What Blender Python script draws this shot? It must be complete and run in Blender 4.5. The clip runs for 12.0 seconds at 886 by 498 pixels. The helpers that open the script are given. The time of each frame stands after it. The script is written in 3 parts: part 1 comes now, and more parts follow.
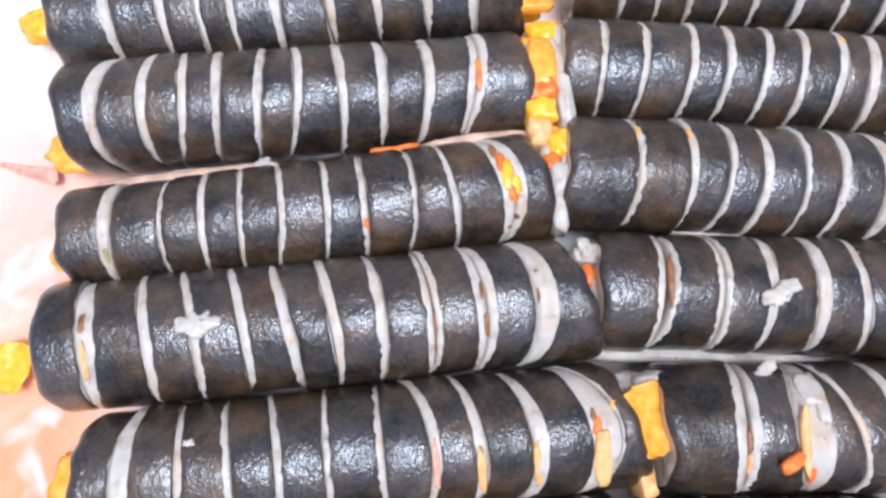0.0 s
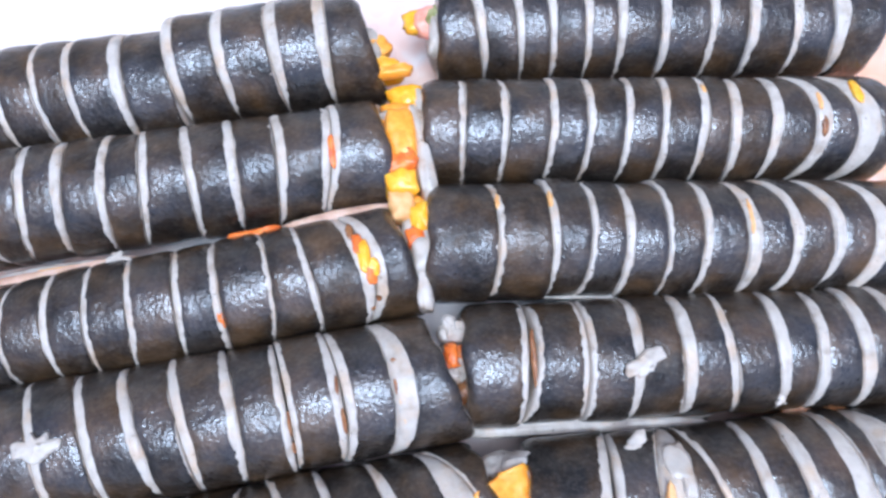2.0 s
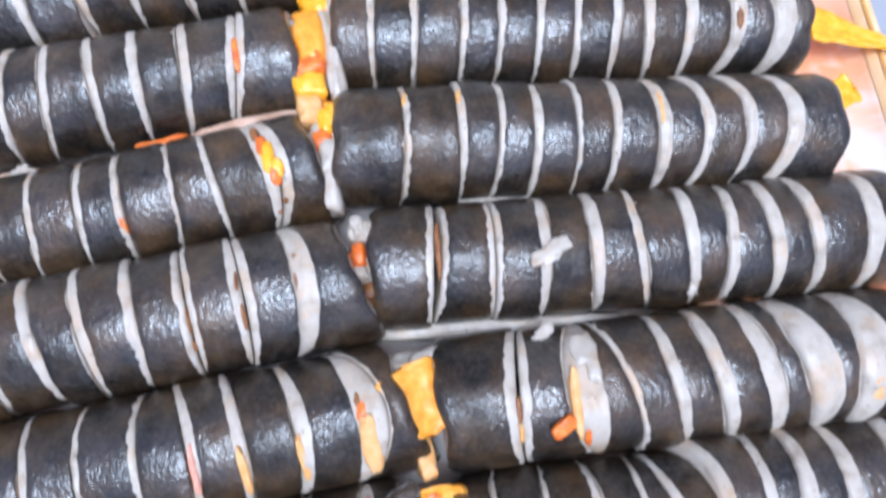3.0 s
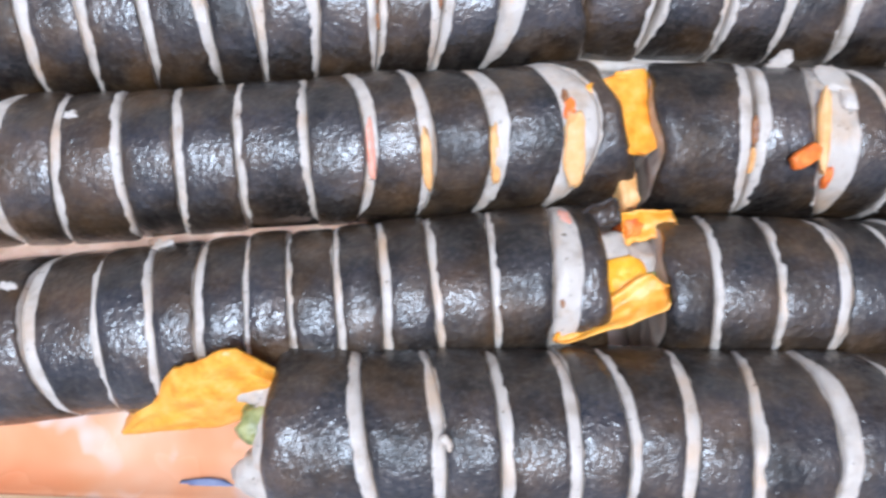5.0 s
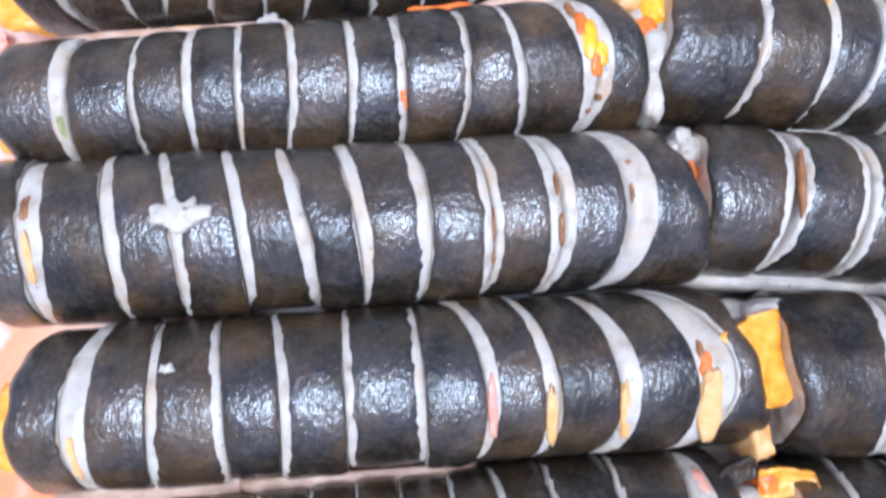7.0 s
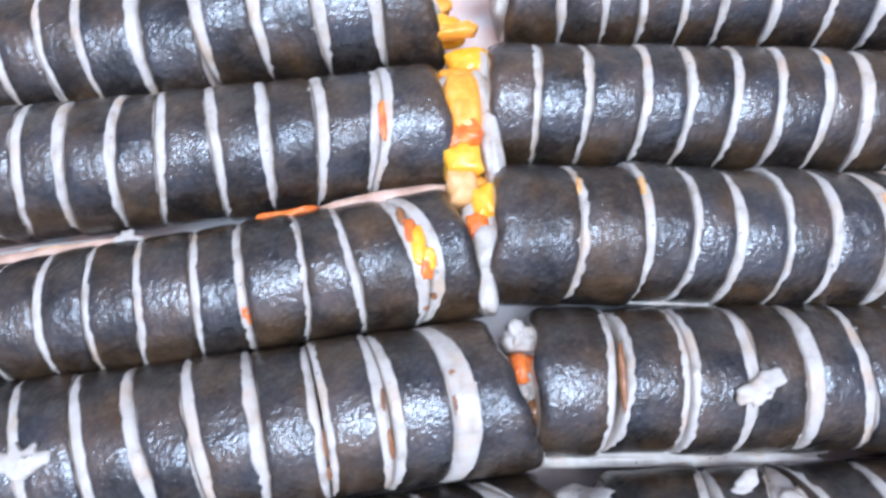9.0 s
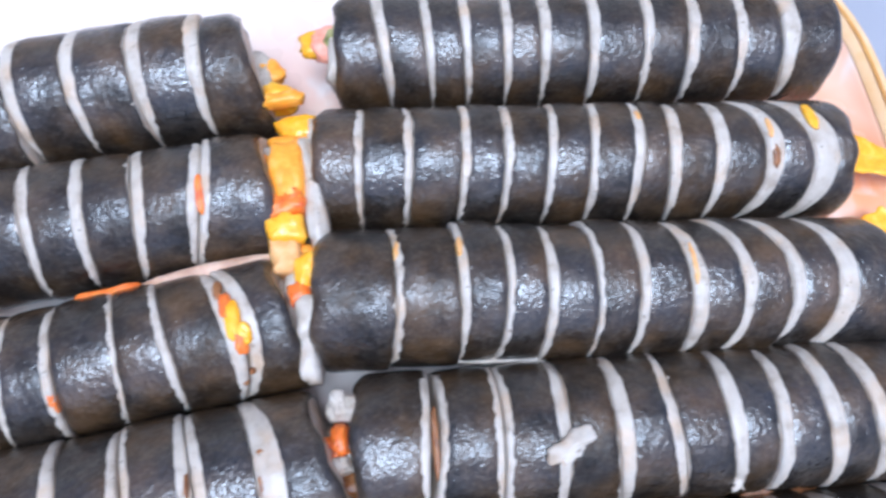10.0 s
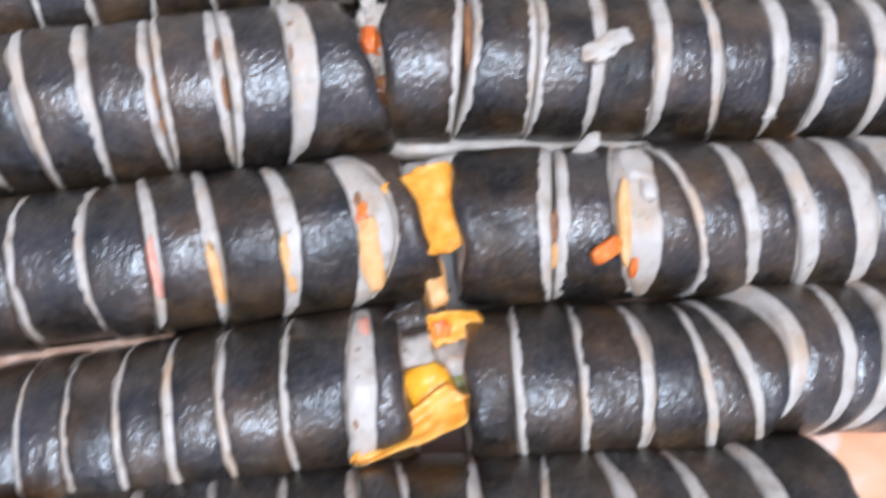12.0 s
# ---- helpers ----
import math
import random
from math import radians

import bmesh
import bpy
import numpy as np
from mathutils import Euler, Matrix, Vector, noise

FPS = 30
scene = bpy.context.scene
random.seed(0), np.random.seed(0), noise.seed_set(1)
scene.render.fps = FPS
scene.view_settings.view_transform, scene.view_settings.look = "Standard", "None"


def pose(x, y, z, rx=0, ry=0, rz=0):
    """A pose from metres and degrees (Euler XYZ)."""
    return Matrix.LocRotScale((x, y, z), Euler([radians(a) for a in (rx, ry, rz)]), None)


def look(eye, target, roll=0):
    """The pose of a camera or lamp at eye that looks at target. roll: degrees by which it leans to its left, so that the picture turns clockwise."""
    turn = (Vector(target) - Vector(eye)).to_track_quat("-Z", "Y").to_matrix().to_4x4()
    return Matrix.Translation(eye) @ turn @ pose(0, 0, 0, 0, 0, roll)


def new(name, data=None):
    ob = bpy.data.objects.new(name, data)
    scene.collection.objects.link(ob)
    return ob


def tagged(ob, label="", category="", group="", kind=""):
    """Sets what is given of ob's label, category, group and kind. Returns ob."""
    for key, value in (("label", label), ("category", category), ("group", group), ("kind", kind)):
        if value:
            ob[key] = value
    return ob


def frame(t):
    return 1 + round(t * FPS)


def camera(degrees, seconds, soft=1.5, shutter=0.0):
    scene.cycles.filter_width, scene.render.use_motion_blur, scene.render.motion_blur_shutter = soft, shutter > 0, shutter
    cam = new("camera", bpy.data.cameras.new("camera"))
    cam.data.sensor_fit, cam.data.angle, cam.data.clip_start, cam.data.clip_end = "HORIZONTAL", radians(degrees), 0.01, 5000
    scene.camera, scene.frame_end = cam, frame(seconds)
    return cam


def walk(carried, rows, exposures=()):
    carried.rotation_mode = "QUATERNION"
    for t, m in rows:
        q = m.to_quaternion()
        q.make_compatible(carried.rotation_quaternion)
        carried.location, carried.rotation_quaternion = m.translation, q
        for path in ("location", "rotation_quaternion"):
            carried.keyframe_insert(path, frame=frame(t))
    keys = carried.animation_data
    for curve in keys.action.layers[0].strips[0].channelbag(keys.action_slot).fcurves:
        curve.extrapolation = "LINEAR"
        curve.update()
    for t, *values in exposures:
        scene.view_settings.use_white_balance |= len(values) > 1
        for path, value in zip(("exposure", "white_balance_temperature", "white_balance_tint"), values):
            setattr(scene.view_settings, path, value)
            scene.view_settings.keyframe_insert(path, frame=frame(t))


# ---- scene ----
cam = camera(72.6, 12.0, 2.7, 0.5)
PATH = [
    (0, (0.00853, 0.01018, 0.26436), (0.00725, 0.08068, 0.02451), -0.708),
    (0.5, (0.00826, 0.01440, 0.25992), (0.00978, 0.08127, 0.01903), 0.968),
    (1, (0.02707, 0.02235, 0.25747), (0.02945, 0.08858, 0.01641), 0.125),
    (1.5, (0.04158, 0.04387, 0.25638), (0.04714, 0.10984, 0.01531), 1.513),
    (2, (0.05664, 0.04165, 0.26544), (0.06275, 0.11166, 0.02552), 0.766),
    (2.5, (0.07413, 0.03116, 0.26319), (0.07989, 0.10040, 0.02304), -0.767),
    (3, (0.08831, 0.00678, 0.25263), (0.09436, 0.07270, 0.01156), -0.523),
    (3.5, (0.08495, -0.01758, 0.24086), (0.08915, 0.03534, -0.00344), -0.313),
    (5.5, (0.00864, -0.06504, 0.20311), (0.00614, -0.01779, -0.04237), -0.020),
    (6, (-0.00423, -0.05180, 0.20656), (-0.00412, -0.00155, -0.03834), 3.156),
    (6.5, (-0.01083, -0.02098, 0.20687), (-0.00915, 0.03029, -0.03781), 4.591),
    (7, (-0.01029, 0.00278, 0.20769), (-0.00851, 0.05747, -0.03625), 4.102),
    (9, (0.04001, 0.05088, 0.22847), (0.04008, 0.12026, -0.01171), -1.911),
    (9.5, (0.06017, 0.05709, 0.22764), (0.07025, 0.13280, -0.01041), 3.721),
    (10, (0.08827, 0.05809, 0.23203), (0.10301, 0.13967, -0.00383), 4.708),
    (10.5, (0.11253, 0.04677, 0.22899), (0.12410, 0.13074, -0.00620), 1.515),
    (11, (0.12097, 0.02108, 0.22075), (0.13067, 0.09820, -0.01687), 0.328),
    (11.5, (0.10892, -0.01019, 0.20828), (0.11570, 0.05674, -0.03250), 1.570),
    (12, (0.07861, -0.02926, 0.20583), (0.08495, 0.01638, -0.03989), 6.376),
]
walk(cam, [(t, look(eye, target, roll)) for t, eye, target, roll in PATH],
     [(t, stops, kelvin, 15) for t, stops, kelvin in ((0, 0.54, 5890), (2, 0.56, 5420), (3.5, 0.48, 5740), (5.5, 0.56, 5790), (6.5, 0.62, 5540), (9, 0.70, 5320), (10, 0.48, 5500), (11, 0.40, 5760), (12, 0.46, 5840))])

# ---- light ----
world = bpy.data.worlds.new("sky")
scene.world = world
world.use_nodes = True
wn = world.node_tree.nodes
sky = wn.new("ShaderNodeTexSky")
sky.sky_type, sky.sun_disc = "NISHITA", False
sky.sun_elevation, sky.sun_rotation = radians(74), radians(176)
sky.air_density, sky.dust_density = 0.8, 5.0
wn["Background"].inputs["Strength"].default_value = 0.145
world.node_tree.links.new(sky.outputs[0], wn["Background"].inputs[0])
sun_data = bpy.data.lights.new("sun", "SUN")
sun_data.energy, sun_data.angle, sun_data.color = 1.65, radians(23), (0.60, 0.84, 1.0)
sun = new("sun", sun_data)
sun.matrix_world = look((-0.05, -0.53, 2.0), (0, 0.05, 0))


# ---- materials ----
class Nodes:
    """A short way to write a node material."""

    def __init__(self, name):
        self.mat = bpy.data.materials.new(name)
        self.mat.use_nodes = True
        self.tree = self.mat.node_tree
        self.bsdf = self.tree.nodes["Principled BSDF"]
        self.coord = self.tree.nodes.new("ShaderNodeTexCoord")
        self.info = self.tree.nodes.new("ShaderNodeObjectInfo")
        shift = self.tree.nodes.new("ShaderNodeVectorMath")
        shift.operation = "MULTIPLY_ADD"
        self.link(self.coord.outputs["Object"], shift.inputs[0])
        shift.inputs[1].default_value = (1, 1, 1)
        far = self.tree.nodes.new("ShaderNodeVectorMath")
        far.operation = "SCALE"
        far.inputs[0].default_value = (3.1, 1.7, 2.3)
        self.link(self.info.outputs["Random"], far.inputs["Scale"])
        self.link(far.outputs[0], shift.inputs[2])
        self.place = shift.outputs[0]

    def link(self, a, b):
        self.tree.links.new(a, b)

    def set(self, **values):
        for key, value in values.items():
            self.bsdf.inputs[key.replace("_", " ")].default_value = value
        return self

    def noise(self, scale, detail=3.0, rough=0.55, distortion=0.0, squash=(1, 1, 1)):
        n = self.tree.nodes.new("ShaderNodeTexNoise")
        n.inputs["Scale"].default_value, n.inputs["Detail"].default_value = scale, detail
        n.inputs["Roughness"].default_value, n.inputs["Distortion"].default_value = rough, distortion
        m = self.tree.nodes.new("ShaderNodeMapping")
        m.inputs["Scale"].default_value = squash
        self.link(self.place, m.inputs[0])
        self.link(m.outputs[0], n.inputs["Vector"])
        return n.outputs["Fac"]

    def cells(self, scale, feature="F1", squash=(1, 1, 1)):
        n = self.tree.nodes.new("ShaderNodeTexVoronoi")
        n.feature = feature
        n.inputs["Scale"].default_value = scale
        m = self.tree.nodes.new("ShaderNodeMapping")
        m.inputs["Scale"].default_value = squash
        self.link(self.place, m.inputs[0])
        self.link(m.outputs[0], n.inputs["Vector"])
        return n.outputs["Distance"]

    def ramp(self, value, stops):
        r = self.tree.nodes.new("ShaderNodeValToRGB")
        e = r.color_ramp.elements
        while len(e) < len(stops):
            e.new(0.5)
        for k, (at, colour) in zip(e, stops):
            k.position, k.color = at, (*colour, 1) if len(colour) == 3 else colour
        self.link(value, r.inputs[0])
        return r.outputs["Color"]

    def mix(self, a, b, fac, blend="MIX"):
        m = self.tree.nodes.new("ShaderNodeMix")
        m.data_type, m.blend_type = "RGBA", blend
        for v, socket in ((fac, m.inputs[0]), (a, m.inputs[6]), (b, m.inputs[7])):
            if isinstance(v, (int, float)):
                socket.default_value = v
            elif isinstance(v, tuple):
                socket.default_value = (*v, 1)
            else:
                self.link(v, socket)
        return m.outputs[2]

    def bump(self, *layers):
        normal = None
        for height, strength, distance in layers:
            b = self.tree.nodes.new("ShaderNodeBump")
            b.inputs["Strength"].default_value, b.inputs["Distance"].default_value = strength, distance
            self.link(height, b.inputs["Height"])
            if normal:
                self.link(normal, b.inputs["Normal"])
            normal = b.outputs["Normal"]
        self.link(normal, self.bsdf.inputs["Normal"])
        return self

    def colour(self, socket):
        self.link(socket, self.bsdf.inputs["Base Color"])
        return self

    def rough(self, value, low, high):
        self.link(self.ramp(value, [(0.3, (low,) * 3), (0.7, (high,) * 3)]), self.bsdf.inputs["Roughness"])
        return self


def nori_material():
    n = Nodes("nori")
    broad, mid, fine = n.noise(48, 4, 0.6), n.noise(150, 3, 0.6, 0.3), n.noise(620, 4, 0.7)
    base = n.ramp(broad, [(0.38, (0.006, 0.0048, 0.004)), (0.46, (0.014, 0.0085, 0.005)), (0.54, (0.031, 0.017, 0.007)), (0.70, (0.074, 0.038, 0.014))])
    mottle = n.ramp(mid, [(0.42, (0, 0, 0)), (0.68, (0.028, 0.021, 0.015))])
    specks = n.ramp(fine, [(0.46, (0, 0, 0)), (0.70, (0.066, 0.055, 0.044))])
    n.colour(n.mix(n.mix(base, mottle, 0.6, "ADD"), specks, 0.5, "ADD"))
    n.rough(n.noise(60, 4), 0.28, 0.50)
    n.set(Specular_IOR_Level=0.26, Coat_IOR=1.78)
    # sesame oil, brushed on unevenly
    oily = n.ramp(n.noise(42, 4, 0.65), [(0.36, (0.12, 0.12, 0.12)), (0.56, (1, 1, 1))])
    share = n.ramp(n.info.outputs["Random"], [(0.0, (0.55, 0.55, 0.55)), (0.45, (1, 1, 1))])
    n.link(n.mix(oily, share, 1.0, "MULTIPLY"), n.bsdf.inputs["Coat Weight"])
    n.link(n.ramp(n.noise(90, 3), [(0.35, (0.04, 0.04, 0.04)), (0.70, (0.13, 0.13, 0.13))]), n.bsdf.inputs["Coat Roughness"])
    n.bump((n.noise(150, 2, 0.5, 0.4), 0.35, 0.0006), (n.noise(560, 4, 0.65, 0.1, (1, 0.75, 0.75)), 1.0, 0.0005))
    # the oil film rounds off the relief under it
    film = None
    for height, distance in ((n.noise(140, 3, 0.5, 0.4), 0.00040), (n.noise(600, 2, 0.6, 0.0, (1, 0.75, 0.75)), 0.00056), (n.noise(1300, 2, 0.6), 0.00011)):
        b = n.tree.nodes.new("ShaderNodeBump")
        b.inputs["Distance"].default_value = distance
        n.link(height, b.inputs["Height"])
        if film:
            n.link(film, b.inputs["Normal"])
        film = b.outputs["Normal"]
    n.link(film, n.bsdf.inputs["Coat Normal"])
    return n.mat


def rice_material():
    n = Nodes("cooked_rice")
    base = n.ramp(n.noise(160, 3), [(0.3, (0.39, 0.32, 0.25)), (0.48, (0.52, 0.455, 0.38)), (0.8, (0.60, 0.54, 0.465))])
    stain = n.ramp(n.noise(70, 3), [(0.52, (0, 0, 0)), (0.74, (0.7, 0.7, 0.7))])
    specks = n.ramp(n.noise(520, 2), [(0.68, (0, 0, 0)), (0.74, (0.8, 0.8, 0.8))])
    n.colour(n.mix(n.mix(base, (0.56, 0.36, 0.20), stain), (0.10, 0.06, 0.03), specks))
    n.set(Roughness=0.42, Subsurface_Weight=0.25, Subsurface_Scale=0.002, Subsurface_Radius=(1.0, 0.8, 0.6))
    return n.bump((n.cells(330, squash=(1, 0.6, 0.6)), 0.5, 0.0008), (n.noise(900, 2), 0.35, 0.0003)).mat


def food_material(name, dark, mid, light, roughness=0.35, grain=240):
    n = Nodes(name)
    n.colour(n.ramp(n.noise(grain, 4), [(0.3, dark), (0.52, mid), (0.75, light)]))
    n.set(Roughness=roughness, Subsurface_Weight=0.2, Subsurface_Scale=0.002, Subsurface_Radius=(1.0, 0.5, 0.2))
    return n.bump((n.noise(grain * 1.6, 3), 0.5, 0.0006), (n.noise(1300, 2), 0.3, 0.0002)).mat


def tray_material():
    n = Nodes("printed_tray")
    blot = n.ramp(n.noise(17, 3, 0.5, 0.6), [(0.30, (0.76, 0.67, 0.58)), (0.40, (0.80, 0.46, 0.28)), (0.55, (0.78, 0.33, 0.15)), (0.72, (0.76, 0.22, 0.07))])
    wash = n.ramp(n.noise(46, 2, 0.5, 0.3), [(0.54, (0, 0, 0)), (0.72, (0.9, 0.9, 0.9))])
    # print painted out to white: brightness for the shaded middle and one overexposed corner
    slope = n.tree.nodes.new("ShaderNodeVectorMath")
    slope.operation = "DOT_PRODUCT"
    slope.inputs[1].default_value = (-0.9, 2.6, 0)
    n.link(n.coord.outputs["Object"], slope.inputs[0])
    corner = n.ramp(slope.outputs["Value"], [(0.10, (0, 0, 0)), (0.75, (0.85, 0.85, 0.85))])
    shift = n.tree.nodes.new("ShaderNodeMapping")
    shift.inputs["Location"].default_value, shift.inputs["Scale"].default_value = (-0.04, -0.107, 0), (1.0, 1.33, 0)
    n.link(n.coord.outputs["Object"], shift.inputs[0])
    far = n.tree.nodes.new("ShaderNodeVectorMath")
    far.operation = "LENGTH"
    n.link(shift.outputs[0], far.inputs[0])
    middle = n.ramp(far.outputs["Value"], [(0.11, (0.9, 0.9, 0.9)), (0.22, (0, 0, 0))])
    fade = n.mix(corner, middle, 1.0, "LIGHTEN")
    white = (0.76, 0.71, 0.66)
    n.colour(n.mix(n.mix(blot, white, wash), white, fade))
    n.rough(n.noise(30, 2), 0.18, 0.34)
    return n.bump((n.noise(200, 2), 0.08, 0.0004)).mat


def plain_material(name, a, b, scale, roughness, metallic=0.0):
    n = Nodes(name)
    n.colour(n.ramp(n.noise(scale, 4), [(0.35, a), (0.68, b)]))
    n.set(Roughness=roughness, Metallic=metallic)
    return n.bump((n.noise(scale * 6, 3), 0.12, 0.0006)).mat


NORI = nori_material()
RICE = rice_material()
EGG = food_material("fried_egg", (0.82, 0.27, 0.012), (0.93, 0.385, 0.035), (0.94, 0.49, 0.11))
PALE_EGG = food_material("soft_egg", (0.72, 0.34, 0.10), (0.80, 0.43, 0.16), (0.82, 0.52, 0.26), 0.5)
CARROT = food_material("carrot", (0.60, 0.10, 0.015), (0.82, 0.19, 0.022), (0.88, 0.30, 0.06))
RADISH = food_material("pickled_radish", (0.92, 0.36, 0.010), (0.95, 0.46, 0.02), (0.95, 0.56, 0.09), 0.25)
HAM = food_material("ham", (0.70, 0.24, 0.15), (0.80, 0.36, 0.25), (0.84, 0.48, 0.36))
GREEN = food_material("spinach", (0.16, 0.17, 0.04), (0.33, 0.33, 0.12), (0.48, 0.46, 0.22))
BURDOCK = food_material("burdock", (0.16, 0.06, 0.02), (0.30, 0.12, 0.04), (0.42, 0.20, 0.08))
TRAY = tray_material()
RIM = plain_material("tray_rim", (0.82, 0.52, 0.25), (0.86, 0.62, 0.38), 60, 0.25)
LINE = plain_material("rim_line", (0.60, 0.28, 0.07), (0.68, 0.36, 0.10), 90, 0.3)
BLUE = plain_material("blue_print", (0.10, 0.13, 0.24), (0.20, 0.24, 0.36), 200, 0.3)
STEEL = plain_material("grey_table", (0.33, 0.34, 0.38), (0.41, 0.42, 0.46), 9, 0.35)
PLASTER = plain_material("cream_plaster", (0.62, 0.56, 0.48), (0.72, 0.66, 0.58), 5, 0.8)
EARTH = plain_material("concrete", (0.22, 0.21, 0.20), (0.32, 0.31, 0.30), 4, 0.8)
FISH_CAKE = food_material("fish_cake", (0.42, 0.24, 0.15), (0.60, 0.38, 0.26), (0.72, 0.53, 0.40), 0.5, 120)
FOODS = {"egg": EGG, "carrot": CARROT, "radish": RADISH, "ham": HAM, "spinach": GREEN, "burdock": BURDOCK, "rice": RICE}


# ---- building helpers ----
def part(name, bm, material, parent=None, label="", smooth=True):
    """Link a bmesh as one mesh object, under a thing where one is given."""
    bmesh.ops.recalc_face_normals(bm, faces=bm.faces[:])
    data = bpy.data.meshes.new(name)
    bm.to_mesh(data)
    bm.free()
    data.materials.append(material)
    if smooth:
        data.shade_smooth()
    ob = new(name, data)
    ob.parent = parent
    if label:
        tagged(ob, label)
    return ob


def n3(x, y, z):
    return noise.noise(Vector((x, y, z)))


def lerp(a, b, f):
    return a + (b - a) * f


def grid_faces(bm, rows, closed=True):
    """Quads between rows of vertices."""
    for a, b in zip(rows, rows[1:]):
        count = len(a)
        for j in range(count if closed else count - 1):
            k = (j + 1) % count
            bm.faces.new((a[j], a[k], b[k], b[j]))


def lump(sx, sy, sz, seed, rough=0.12, square=0.6, cuts=10):
    """A rounded, uneven block of food of half sizes sx, sy, sz about the origin."""
    bm = bmesh.new()
    rows = []
    for i in range(1, cuts):
        phi = math.pi * i / cuts
        row = []
        for j in range(cuts * 2):
            th = math.pi * j / cuts
            d = [math.sin(phi) * math.cos(th), math.sin(phi) * math.sin(th), math.cos(phi)]
            d = [math.copysign(abs(c) ** square, c) for c in d]
            k = 1 + rough * n3(d[0] * 1.6 + seed, d[1] * 1.6, d[2] * 1.6) + 0.5 * rough * n3(d[0] * 4, d[1] * 4 + seed, d[2] * 4)
            row.append(bm.verts.new((d[0] * sx * k, d[1] * sy * k, d[2] * sz * k)))
        rows.append(row)
    grid_faces(bm, rows)
    for row, z in ((rows[0], sz), (rows[-1], -sz)):
        tip = bm.verts.new((0, 0, z))
        for j in range(len(row)):
            bm.faces.new((row[j], row[(j + 1) % len(row)], tip))
    return bm


# ---- the rolls ----
AROUND, ALONG = 72, 14


def section(th, r, seed):
    """The outer radius of a roll at the angle th from its top: a round, a little flattened and dented."""
    return r * (1 + 0.012 * math.cos(2 * th + seed) + 0.014 * n3(math.sin(th) * 1.3 + seed, math.cos(th) * 1.3, seed * 0.7) - 0.03 * max(0.0, -math.cos(th)) ** 3)


